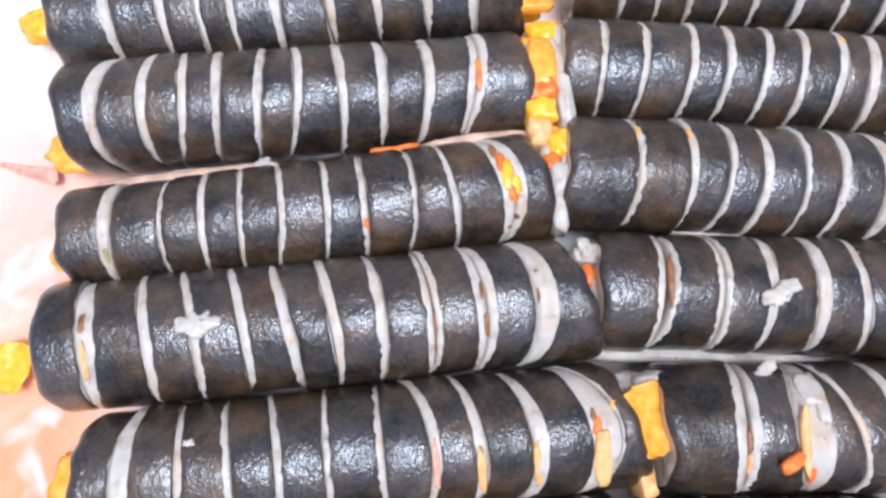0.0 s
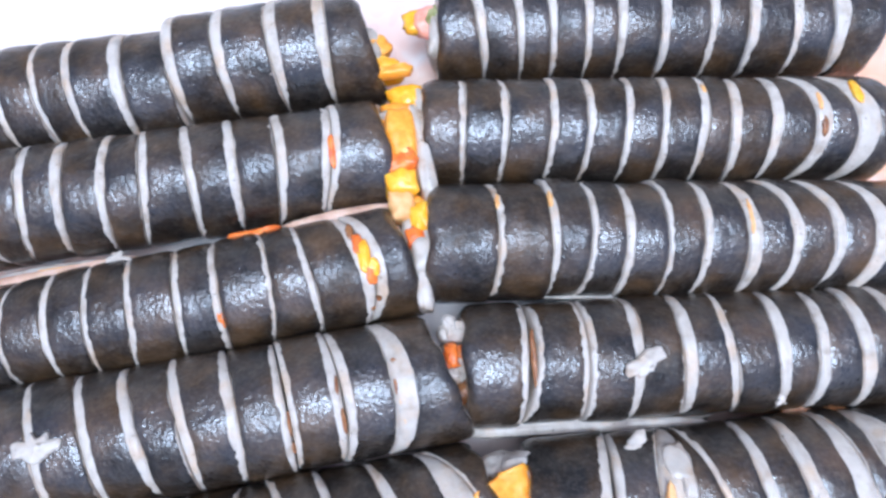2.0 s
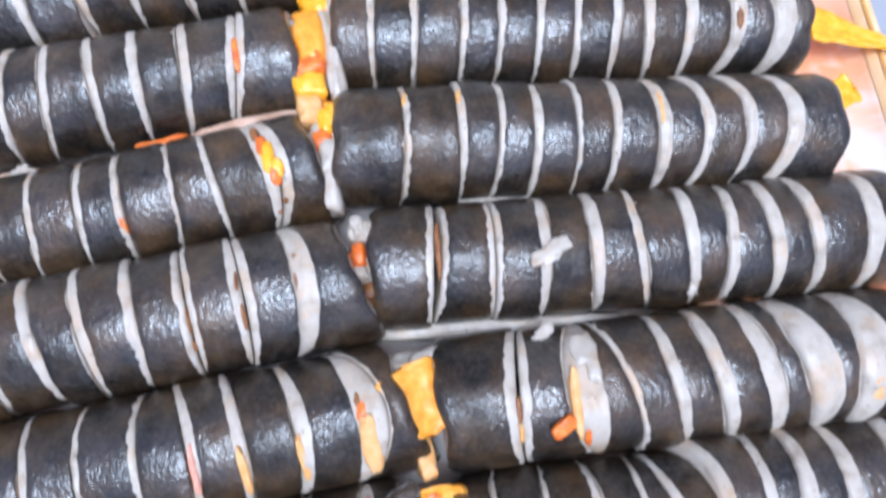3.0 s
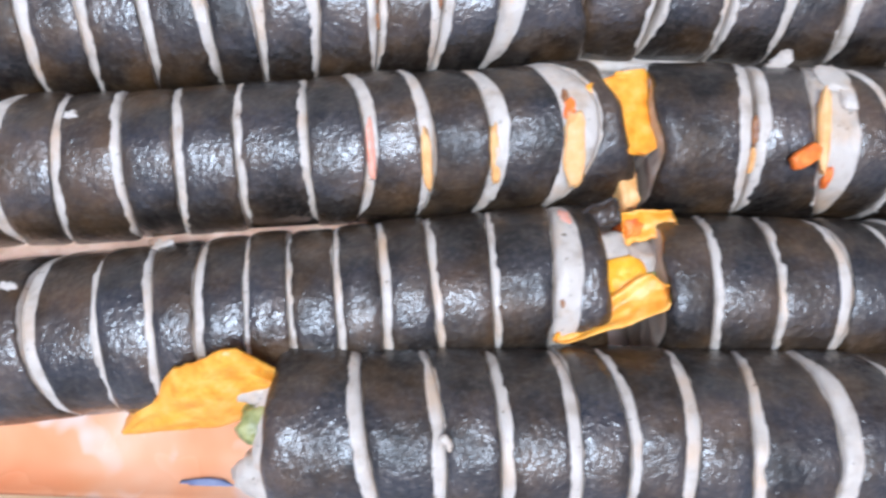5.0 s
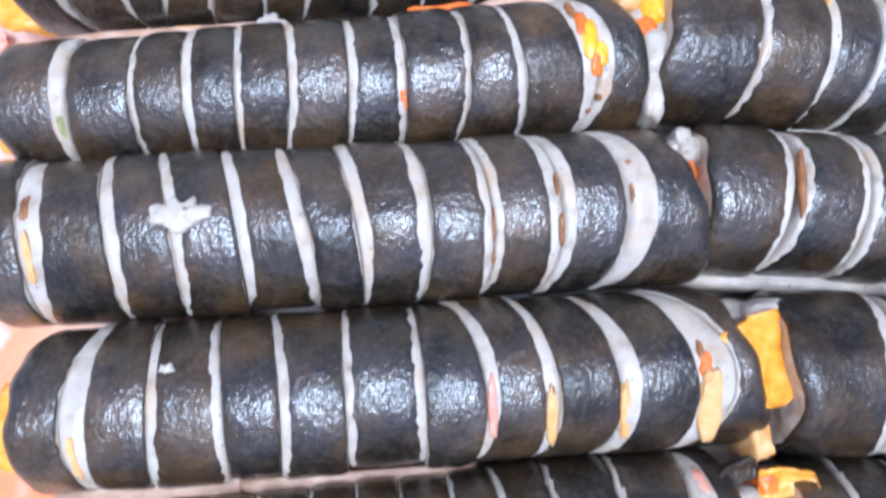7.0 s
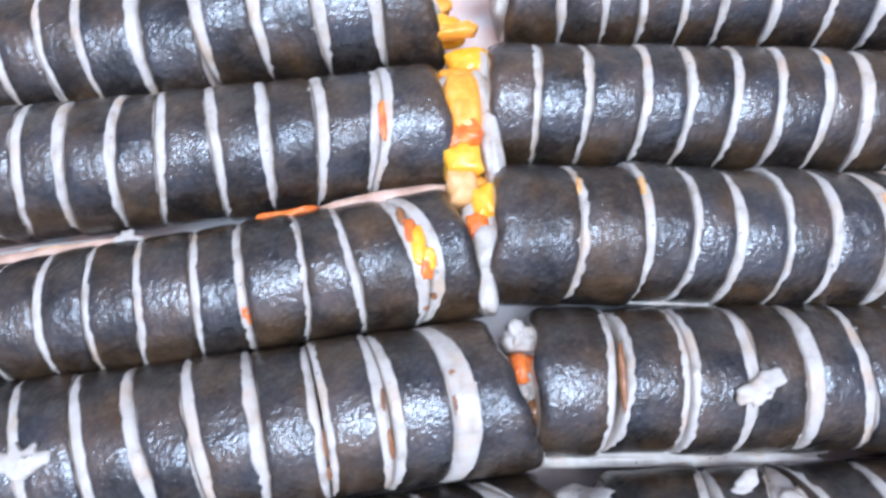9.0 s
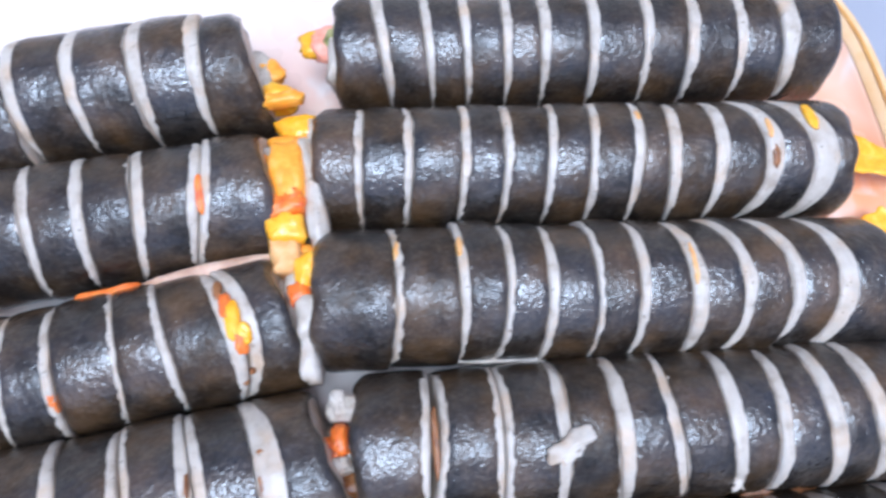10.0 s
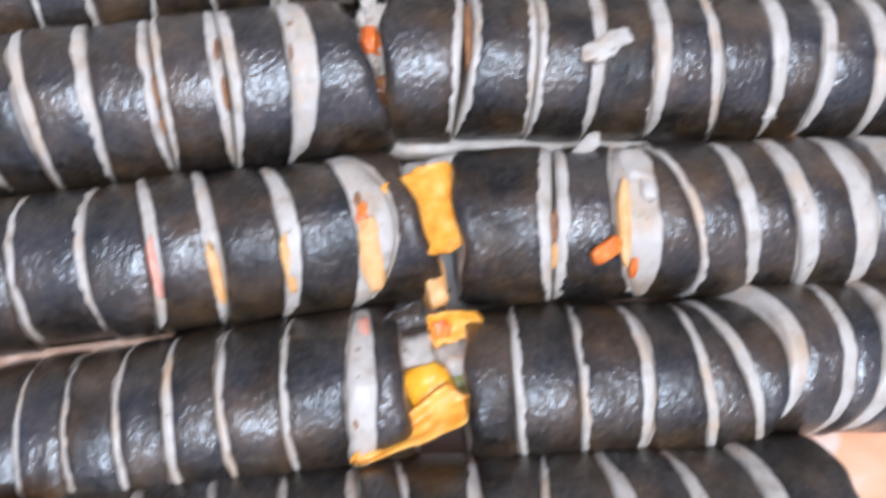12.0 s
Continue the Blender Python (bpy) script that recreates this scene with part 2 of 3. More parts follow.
def build_slice(roll, seed, s0, s1, r0, r1, zc, gap0, gap1, skew0, skew1, lift, side, end0=False, end1=False, slit0=0.0, slit1=0.0, bow0=0.0, bow1=0.0):
    """One cut slice: the seaweed wrap, and in it the rice. s0 and s1 are the cuts on its two sides, gap0 and gap1 how far
    each cut has opened into it, at the top of the roll."""
    def open_by(gap, th, k):
        c = max(0.0, math.cos(th)) ** 0.9
        return min(gap, 0.0006) + max(0.0, gap - 0.0006) * c + 0.0005 * n3(math.sin(th) * 3 + seed + 9 * k, math.cos(th) * 3, k) + 0.0003 * n3(math.sin(th) * 9 + seed, math.cos(th) * 9, k + 5) + 0.00012 * n3(math.sin(th) * 21 + seed, math.cos(th) * 21, k + 7)

    def place(f, th, inset=0.0, reach=0.0):
        r = section(th, lerp(r0, r1, f), seed)
        a = s0 + math.tan(skew0) * r * math.sin(th) + open_by(gap0, th, 1) + bow0 * (max(math.cos(th), -0.2) - 0.85)
        b = s1 + math.tan(skew1) * r * math.sin(th) - open_by(gap1, th, 2) + bow1 * (max(math.cos(th), -0.2) - 0.85)
        if end0:
            a = s0 + math.tan(skew0) * r * math.sin(th) + 0.0022 * n3(math.sin(th) * 2.2, math.cos(th) * 2.2, seed)
        if end1:
            b = s1 + math.tan(skew1) * r * math.sin(th) + 0.0022 * n3(math.sin(th) * 2.2, math.cos(th) * 2.2, seed + 4)
        s = lerp(a - (reach if not end0 else -0.002), b + (reach if not end1 else -0.002), f)
        edge = min(f * (b - a), (1 - f) * (b - a))
        r -= 0.0006 * max(0.0, 1 - edge / 0.0030) ** 2
        if end0:
            r *= 1 - 0.06 * max(0.0, 1 - f * (b - a) / 0.005) ** 2
        if end1:
            r *= 1 - 0.06 * max(0.0, 1 - (1 - f) * (b - a) / 0.005) ** 2
        x, y = s * 90, th * r * 90
        r += 0.00045 * n3(x * 0.9 + seed, y * 0.9, seed) + 0.00009 * n3(x * 3 + seed, y * 2.0, 3.7) + 0.00004 * n3(x * 7, y * 5 + seed, 1.2)
        r -= inset
        return Vector((s, side + r * math.sin(th), zc + lift + r * math.cos(th)))

    turn = [2 * math.pi * j / AROUND for j in range(AROUND)]
    bm = bmesh.new()
    steps = [0.0, 0.03] + [i / ALONG for i in range(1, ALONG)] + [0.97, 1.0]
    rows = [[bm.verts.new(place(0.0, th, 0.0008)) for th in turn]]
    rows += [[bm.verts.new(place(f, th)) for th in turn] for f in steps]
    rows += [[bm.verts.new(place(1.0, th, 0.0008)) for th in turn]]
    grid_faces(bm, rows)
    wrap = part("slice", bm, NORI, roll)
    # the rice: proud of the wrap's cut edges as far as the next slice
    bm = bmesh.new()
    rows = []
    fs = [0.0, 0.015, 0.04, 0.07, 0.10, 0.14, 0.5, 0.86, 0.90, 0.93, 0.96, 0.985, 1.0]
    for f in fs:
        row = []
        for th in turn:
            at = place(f, th, 0.0004)
            k0, k1 = max(0.0, 1 - f / 0.14), max(0.0, 1 - (1 - f) / 0.14)
            cut0 = 0 if end0 else max(0.0, open_by(gap0, th, 1) * (1 - slit0) - 0.00012) * k0
            cut1 = 0 if end1 else max(0.0, open_by(gap1, th, 2) * (1 - slit1) - 0.00012) * k1
            at.x += cut1 - cut0
            grain = 0.00035 * n3(at.x * 420 + seed, th * 9, 2.0) + 0.0002 * n3(at.x * 900, th * 22 + seed, 5.0)
            rim = 0.0004 if f in (0.0, 1.0) else 0.0
            swell = 0.17 * (cut0 * math.sin(math.pi * k0) ** 0.7 + cut1 * math.sin(math.pi * k1) ** 0.7)
            pull = grain * (0.9 if k0 + k1 > 0.4 else 0.2) + 0.00015 * (k0 + k1) - rim + swell
            row.append(bm.verts.new((at.x, at.y + pull * math.sin(th), at.z + pull * math.cos(th))))
        rows.append(row)
    grid_faces(bm, rows)
    for row, way in ((rows[0], 1), (rows[-1], -1)):
        mid = sum((v.co for v in row), Vector()) / len(row)
        last = row
        for shrink in (0.8, 0.55, 0.3):
            ring = [bm.verts.new(mid + (v.co - mid) * shrink + Vector((way * 0.0006 * n3(v.co.y * 500 * shrink, v.co.z * 500 * shrink, seed), 0, 0))) for v in row]
            grid_faces(bm, [last, ring])
            last = ring
        bm.faces.new(last)
    part("rice", bm, RICE, wrap)
    return wrap


def kimbap_roll(label, start, end, radius, cuts, widths, skews=0.0, end_radius=None, z=None, sides=None, stuffing=(), left=(), right=(), raised=None, trim=(0, 0), slits=None, bows=None, end_skews=(0, 0)):
    """A roll from start to end (x, y) with cuts at those centimetres along it, opened by those millimetres. stuffing: (cut, food, angle, arc,
    width, and how far along) seen in a cut; slits: how much of a cut gapes open; bows: millimetres by which the slices lean there; left, right: (food, across, up, out, half width, half height) that stick out of an end."""
    seed = 1.7 * len(bpy.data.objects) % 97
    a, b = Vector((*start, 0)), Vector((*end, 0))
    roll = new("kimbap_roll")
    roll.matrix_world = Matrix.Translation(a) @ Matrix.Rotation(math.atan2(b.y - a.y, b.x - a.x), 4, "Z")
    tagged(roll, label, "kimbap", "rolls on the tray")
    length, tip = (b - a).length, end_radius or radius
    zc = z if z is not None else max(radius, tip)
    at = [trim[0] / 1000] + [c / 100 for c in cuts] + [length - trim[1] / 1000]
    wide = [0.0] + [w / 930 for w in widths] + [0.0]
    if not isinstance(skews, (list, tuple)):
        skews = [skews] * len(cuts)
    skew = [radians(end_skews[0])] + [radians(k) for k in skews] + [radians(end_skews[1])]
    rng = random.Random(int(seed * 100))
    bow = [(bows or {}).get(k, 0.0) / 1000 for k in range(len(cuts) + 2)]
    slit = [(slits or {}).get(k, 0.0) for k in range(len(cuts) + 2)]
    split = [0.5] + [rng.choice((0.05, 0.05, 0.10, 0.94)) for c in cuts] + [0.5]
    split = [0.5 if w else v for v, w in zip(split, slit)]
    for k in range(1, len(cuts) + 1):
        at[k] -= (0.5 - split[k]) * wide[k]
        bow[k] -= (0.5 - split[k]) * wide[k]
    made = []
    for i in range(len(at) - 1):
        r0, r1 = lerp(radius, tip, at[i] / length), lerp(radius, tip, at[i + 1] / length)
        grow = 1 + rng.uniform(-0.012, 0.012)
        lift = (raised or {}).get(i, 0.0) + rng.uniform(-0.0004, 0.0004)
        side = (sides or {}).get(i, 0.0) + rng.uniform(-0.0005, 0.0005)
        made.append(build_slice(roll, seed + i * 2.3, at[i], at[i + 1], r0 * grow, r1 * grow, zc, wide[i] * (1 - split[i]), wide[i + 1] * split[i + 1],
                                skew[i], skew[i + 1], lift, side, i == 0, i == len(at) - 2, slit[i], slit[i + 1], bow[i], bow[i + 1]))
    for cut, food, angle, arc, width, *along in stuffing:
        s, th = at[cut] + (along[0] / 1000 if along else 0.0), radians(angle)
        r = lerp(radius, tip, s / length) - 0.0019 + 0.13 * wide[cut]
        s += math.tan(skew[cut]) * r * math.sin(th) + wide[cut] * (0.5 - split[cut]) + bow[cut] * (math.cos(th) - 0.85)
        piece = lump(width / 2000, arc / 2000, 0.0014, seed + cut * 3.1 + angle, 0.25, 0.82, 14)
        bmesh.ops.transform(piece, matrix=Matrix.Translation((s, r * math.sin(th), zc + r * math.cos(th))) @ Matrix.Rotation(-th, 4, "X"), verts=piece.verts[:])
        part(food, piece, PALE_EGG if food == "egg" else FOODS[food], made[min(cut, len(made) - 1)])
    for items, s, way, owner in ((left, at[0], -1, made[0]), (right, at[-1], 1, made[-1])):
        for k, (food, across, up, out, half, high) in enumerate(items):
            reach = (out + 8) / 2000
            piece = lump(reach, half / 1000, high / 1000, seed + k * 5.7 + s * 40, 0.3, 0.78, 14)
            bmesh.ops.transform(piece, matrix=Matrix.Translation((s + way * (out / 1000 - reach), across / 1000, zc + up / 1000)) @ Matrix.Rotation(0.12 * n3(k, seed, 1), 4, "Z"), verts=piece.verts[:])
            part(food, piece, FOODS[food], owner)
    return roll


# ---- ground, table and tray ----
def slab(name, x0, x1, y0, y1, z0, z1, material, bevel=0.0):
    bm = bmesh.new()
    bmesh.ops.create_cube(bm, size=1)
    bmesh.ops.transform(bm, matrix=Matrix.Translation(((x0 + x1) / 2, (y0 + y1) / 2, (z0 + z1) / 2)) @ Matrix.Diagonal((x1 - x0, y1 - y0, z1 - z0, 1)), verts=bm.verts[:])
    if bevel:
        bmesh.ops.bevel(bm, geom=bm.edges[:], offset=bevel, segments=3, affect="EDGES")
    return part(name, bm, material, smooth=False)


tagged(slab("ground", -60, 60, -60, 60, -0.80, -0.76, EARTH), "plain grey concrete ground under the table", "ground", kind="structure")
table = tagged(slab("table", -0.75, 0.95, -0.45, 0.75, -0.045, -0.0125, STEEL, 0.004), "smooth blue-grey table top under the tray", "table", kind="structure")
for leg_x in (-0.68, 0.84):
    for leg_y in (-0.38, 0.64):
        slab("leg", leg_x, leg_x + 0.05, leg_y, leg_y + 0.05, -0.76, -0.045, STEEL, 0.004).parent = table


# unseen wall, added only as a warm sunlit reflection on the rolls' back sides
tagged(slab("wall_north", -4.0, 4.0, 1.75, 1.90, -0.76, 1.70, PLASTER), "unseen cream wall added to reflect warm light in the rolls", "wall", kind="structure")


def outline(x0, x1, y0, y1, corner, grow=0.0, count=14):
    """A rounded rectangle, anticlockwise."""
    points = []
    r = corner + grow
    for cx, cy, start in ((x1 - corner, y1 - corner, 0), (x0 + corner, y1 - corner, 90), (x0 + corner, y0 + corner, 180), (x1 - corner, y0 + corner, 270)):
        for k in range(count):
            a = radians(start + 90 * k / (count - 1))
            points.append((cx + r * math.cos(a), cy + r * math.sin(a)))
    return points


TRAY_BOX = (-0.262, 0.298, -0.106, 0.305, 0.100)


def sweep(name, profile, material, parent, close_first=False):
    """Rings round the tray from (grow, z) pairs."""
    bm = bmesh.new()
    rows = [[bm.verts.new((x, y, z)) for x, y in outline(*TRAY_BOX, grow=g)] for g, z in profile]
    grid_faces(bm, rows)
    if close_first:
        bm.faces.new(rows[0])
    return part(name, bm, material, parent)


tray = tagged(new("tray"), "large rounded tray printed with peach and white blotches", "tray")
sweep("tray_base", [(-0.030, -0.0005), (-0.012, -0.0003), (-0.006, 0.0008), (-0.001, 0.0040), (0.003, 0.0085), (0.0032, 0.0060), (-0.004, -0.006), (-0.008, -0.0125), (-0.030, -0.0125)], TRAY, tray, True)
sweep("rim", [(0.0005, 0.0062), (0.0026, 0.0092), (0.0052, 0.0102), (0.0082, 0.0098), (0.0100, 0.0078), (0.0094, 0.0050), (0.0034, 0.0050)], RIM, tray, False)
sweep("rim_line", [(0.0034, 0.0102), (0.0040, 0.0108), (0.0048, 0.0108), (0.0052, 0.0103)], LINE, tray, False)

motif = lump(0.009, 0.0028, 0.0004, 2.0, 0.3, 0.9)
bmesh.ops.translate(motif, vec=(-0.046, -0.1030, 0.0020), verts=motif.verts[:])
part("printed_leaf", motif, BLUE, tray, "blue printed leaf")

# ---- rolls of the first stack ----
DARK = "cut kimbap roll in black seaweed, "
kimbap_roll(DARK + "with stepped end slices", (-0.172, 0.1870), (0.038, 0.2030), 0.0250,
            [3.3, 5.54, 7.18, 8.57, 10.59, 12.81, 14.82, 17.04, 19.13], [3.6, 3.6, 2.6, 3, 3.8, 4, 4, 4.4, 4.4], skews=[-6, -6, -4, -4, -3, -3, -3, -2, -1],
            trim=(5, -1), end_skews=(0, -10), raised={6: 0.003, 7: 0.0035, 8: 0.0035, 9: 0.003}, sides={5: -0.001, 6: 0.0035, 7: 0.004, 8: 0.004, 9: 0.003},
            left=[("radish", -4, 4, 16, 7, 5), ("rice", 6, 0, 3, 8, 8), ("egg", 2, -7, 14, 8, 4)],
            right=[("rice", 2, -2, 3, 13, 12), ("radish", -9, 5, 11, 6, 5), ("egg", 4, 4, 7, 5, 4)])
kimbap_roll(DARK + "orange carrot in its last cut", (-0.170, 0.1380), (0.045, 0.1560), 0.0250, end_radius=0.0240, cuts=
            [3.55, 5.49, 6.98, 8.41, 10.14, 11.64, 13.41, 15.16, 17.02, 19.11], widths=[5, 4.2, 3.5, 3.6, 3.1, 3.2, 3.4, 3.6, 3.6, 5.4], skews=[10, 5.8, -1.4, 0.1, 2.6, -1.2, -6.7, -3.4, -2.5, 4.4],
            trim=(16, 0), end_skews=(0, -6), slits={10: 0.05}, bows={1: -5, 2: -1.6, 3: 8.4, 4: 5.5, 5: 3.9, 6: 9.1, 7: 6.1, 8: 4.6, 9: 8, 10: 7.8}, stuffing=[(10, "carrot", -14, 13, 3)],
            left=[("egg", -10, -10, 17, 11, 6), ("rice", 3, -2, 3, 12, 8), ("rice", 8, -6, 7, 6, 6)],
            right=[("rice", 0, -1, 6, 18, 14), ("egg", 9, 9, 7, 5, 4), ("rice", -14, 8, 9, 6, 5), ("rice", -3, 10, 6, 5, 4)])
kimbap_roll(DARK + "fillings spilling at one end", (-0.160, 0.0815), (0.051, 0.109), 0.0218, end_radius=0.0235, cuts=
            [3.69, 5.72, 7.31, 8.79, 10.37, 12.16, 13.64, 15.6, 17.1, 19.33], widths=[3.7, 1.7, 2.8, 2.1, 2.3, 2.5, 2.5, 1.5, 2.3, 8.7], skews=[3.9, 2.8, 0.4, -0.1, -0.7, -1.2, -2.4, -3.3, -9, -12.8],
            trim=(14, 1), end_skews=(0, -10), slits={10: 0.07}, bows={1: -0.1, 2: -0.1, 3: 3, 4: 4.9, 5: 7.9, 6: 5.9, 7: 3, 8: 6.7, 9: 3.7, 10: 11.5}, stuffing=[(10, "radish", -4, 12, 5, -1.5), (10, "carrot", 10, 9, 4, -2), (10, "carrot", -22, 8, 4, -1), (10, "radish", -16, 7, 5, 0.5), (10, "burdock", 26, 8, 3, -2), (10, "burdock", -48, 2, 2, 1), (10, "burdock", -58, 2, 2, -1), (7, "carrot", -38, 9, 2.4), (1, "spinach", -40, 9, 2.5)],
            left=[("egg", -2, -10, 15, 8, 5), ("rice", 4, -3, 3, 10, 8)],
            right=[("rice", 0, 0, 2, 14, 12)])
kimbap_roll(DARK + "rice showing in wide cuts", (-0.157, 0.0375), (0.063, 0.0605), 0.0253,
            [3.51, 5.64, 7.34, 9.09, 10.74, 12.38, 14.16, 16.03, 17.97, 20.1], [5.9, 3.6, 3.1, 3.2, 3.5, 3.4, 3.3, 4.5, 6.3, 7.4], skews=[-5, -7.5, -10.2, -10.2, -12.6, -9.8, -5.6, -5.3, -4.8, -4.4],
            trim=(14, 0), end_skews=(0, -14), slits={8: 0.10, 9: 0.07}, bows={1: 7.8, 2: 7.4, 3: 9.1, 4: 8.2, 5: 4.7, 6: 6.2, 7: 6.3, 8: 5.8, 9: 7.5, 10: 12.7}, stuffing=[(1, "burdock", 8, 8, 3), (1, "egg", -24, 14, 2.4), (10, "burdock", 16, 2.4, 3, -1), (10, "burdock", -6, 8, 1.6, -2.4), (10, "egg", -24, 10, 2, -1.6), (8, "burdock", -20, 9, 1), (8, "burdock", -42, 5, 1.2), (9, "burdock", -26, 9, 1.6, -0.8), (9, "burdock", 4, 7, 1.2, -1.2)],
            left=[("egg", -9, -10, 14, 8, 6), ("rice", 6, -4, 2, 10, 8)],
            right=[("rice", 0, -2, 2, 12, 10), ("carrot", 4, 10, 3, 4, 3), ("burdock", -10, 2, 4, 4, 5)])
kimbap_roll(DARK + "yellow egg in its end cut", (-0.136, -0.0105), (0.077, 0.013), 0.0236,
            [3.35, 5.24, 6.98, 8.61, 10.36, 12.29, 14, 15.63, 17.62, 19.92], [6.1, 2.5, 2.1, 2.5, 2, 2, 3.3, 3.7, 4.6, 9.7], skews=[2.7, 0.5, -3.7, -3.2, -0.8, -1.8, -5.3, -6.5, -5.6, -6.8],
            trim=(14, -1), end_skews=(0, -14), bows={1: -0.5, 2: 6.7, 3: 4.5, 4: 7.3, 5: 3.6, 6: 1.6, 7: 11, 8: 7.5, 9: 10.6, 10: 14.2}, stuffing=[(1, "egg", -34, 14, 3), (7, "ham", -20, 16, 2.6), (8, "egg", -30, 17, 3, -0.6), (9, "egg", -30, 17, 3.2, -0.8), (10, "egg", -30, 21, 6.5, -1.6), (10, "carrot", -2, 7, 4, -3.6), (10, "burdock", 8, 5, 2, -4)],
            left=[("egg", -2, -12, 24, 15, 6), ("rice", -4, 2, 2, 10, 8)],
            right=[("rice", 10, 3, 9, 8, 9), ("rice", -2, -4, 3, 12, 10)])
kimbap_roll(DARK + "thicker at one end", (-0.128, -0.0630), (0.076, -0.0340), 0.0252,
            [4.65, 6.4, 7.85, 9.13, 10.4, 11.56, 12.86, 14.11, 15.46, 17.07, 19.06], [3.5, 2.1, 1.9, 2.4, 1.6, 1.4, 1.9, 2.5, 1.9, 1.7, 7.5], end_radius=0.0234, skews=[-3.7, -3, -1.9, 0.7, 1.4, -1, -0.1, 1.5, -0.8, 2.4, 7.5], z=0.0245,
            trim=(17, 2), bows={1: -0.6, 2: 3.7, 3: 6.2, 4: 4.3, 5: 4.9, 6: 3.1, 7: 2.6, 8: 4, 9: 0.7, 10: -0.2, 11: 2.9}, raised={0: -0.001, 1: -0.002}, stuffing=[(11, "ham", 46, 8, 4), (11, "burdock", -20, 3, 1.4, -1.5)],
            left=[("rice", 0, 0, 3, 14, 12), ("rice", 14, 8, 6, 4, 5)],
            right=[("rice", 5, 5, 9, 8, 9), ("spinach", 2, 11, 8, 3, 2)])

# ---- rolls of the second stack ----
kimbap_roll(DARK + "beside the far edge", (0.063, 0.2165), (0.279, 0.2035), 0.0238,
            [2.2, 3.98, 5.43, 7.02, 8.46, 10.34, 12.44, 14.18, 16.08, 17.91], [3.8, 3.2, 3.2, 3.2, 3.4, 3.4, 3.2, 3.6, 3.8, 5.4], skews=[-9, -5, -3, -1, 0, 1, 2, 3, 1, -1],
            trim=(3, 15), left=[("rice", -4, 0, 3, 13, 12), ("spinach", 2, 8, 3, 7, 5), ("ham", 2, 6, 8, 7, 5), ("radish", 3, 4, 14, 6, 4)],
            right=[("rice", 0, 0, 2, 12, 10)])
kimbap_roll(DARK + "last slices fanned open", (0.053, 0.1655), (0.268, 0.152), 0.0238,
            [2.19, 3.9, 5.86, 7.34, 8.95, 10.46, 12.07, 13.31, 14.97, 16.64, 18.43], [2.3, 2.5, 2.7, 2.6, 2.6, 2.6, 3.3, 3.7, 4.4, 5.6, 9.4], skews=[0.2, -0.6, 1.2, 0.5, 4.2, 4.7, 4.6, 2.9, 2.6, -9.6, -14],
            trim=(3, 14), bows={1: 0.5, 2: 2.7, 3: 2.9, 4: 3.1, 5: 0.4, 6: 0, 7: 0.3, 8: -1.1, 9: 1.7, 10: 12.2, 11: 13.5}, stuffing=[(10, "egg", 6, 9, 2.4), (10, "burdock", -22, 8, 3), (11, "radish", 16, 12, 4), (7, "egg", 24, 6, 2.4)],
            left=[("rice", 2, -1, 7, 18, 14), ("radish", 13, 8, 13, 6, 5), ("egg", 7, 8, 15, 4, 5), ("carrot", 1, 8, 14, 3.5, 5), ("egg", -6, 8, 14, 4.5, 5), ("spinach", -7, 9, 5, 4, 4), ("burdock", -13, 7, 12, 3, 4)],
            right=[("rice", 0, 0, 2, 12, 10), ("radish", 4, -8, 12, 7, 4)])
kimbap_roll(DARK + "wrinkled at one end", (0.052, 0.1165), (0.265, 0.1015), 0.0247,
            [3.22, 5.32, 6.81, 8.17, 9.72, 11.13, 12.84, 14.43, 15.98, 17.63], [2, 2.7, 2.2, 2.8, 1.8, 2.8, 4.7, 3.7, 3.7, 5.1], skews=[-3.3, -3.2, -0.9, -0.2, -1.6, -0.1, -4.9, -4.8, -7.3, -3.7],
            bows={1: 5.7, 2: 2.7, 3: 4.9, 4: 3.1, 5: 2.9, 6: 3.3, 7: 4.4, 8: 9.1, 9: 10.5, 10: 12.5}, trim=(3, 13), sides={0: -0.0018, 1: -0.0014, 2: 0.0006}, raised={0: 0.0008, 1: 0.0006}, stuffing=[(1, "egg", 22, 8, 2.4), (2, "egg", 26, 9, 2.4), (7, "egg", 4, 14, 2.2)],
            left=[("rice", -10, 2, 8, 8, 9), ("egg", 11, 6, 11, 6, 6), ("carrot", 4, 8, 8, 4, 4), ("rice", 0, 9, 8, 12, 6)],
            right=[("rice", 0, 0, 1, 12, 10)])
kimbap_roll(DARK + "brown burdock in one cut", (0.064, 0.0637), (0.281, 0.0597), 0.0238,
            [2.74, 4.81, 6.63, 8.42, 10.03, 11.91, 13.35, 14.92, 16.28, 18.49], [6.4, 4, 3.6, 4.3, 3.2, 4.3, 3.6, 4.9, 3.7, 5.6], skews=[3.7, 1.5, 2.7, -0.3, -3.2, -0.4, 4.6, -2, -4.7, 4],
            bows={1: 2.6, 2: 1.3, 3: 0.7, 4: -0.6, 5: -4.6, 6: -2.1, 7: -1, 8: -0.6, 9: -0.4}, trim=(1, 13), slits={1: 0.42, 2: 0.1}, stuffing=[(1, "burdock", -2, 19, 2.2)],
            left=[("rice", 0, 0, 3, 12, 12), ("rice", 12, 10, 7, 4, 4), ("burdock", -10, 8, 6, 4, 4), ("carrot", 4, 10, 5, 3, 3)],
            right=[("rice", 0, 0, 1, 12, 10)])
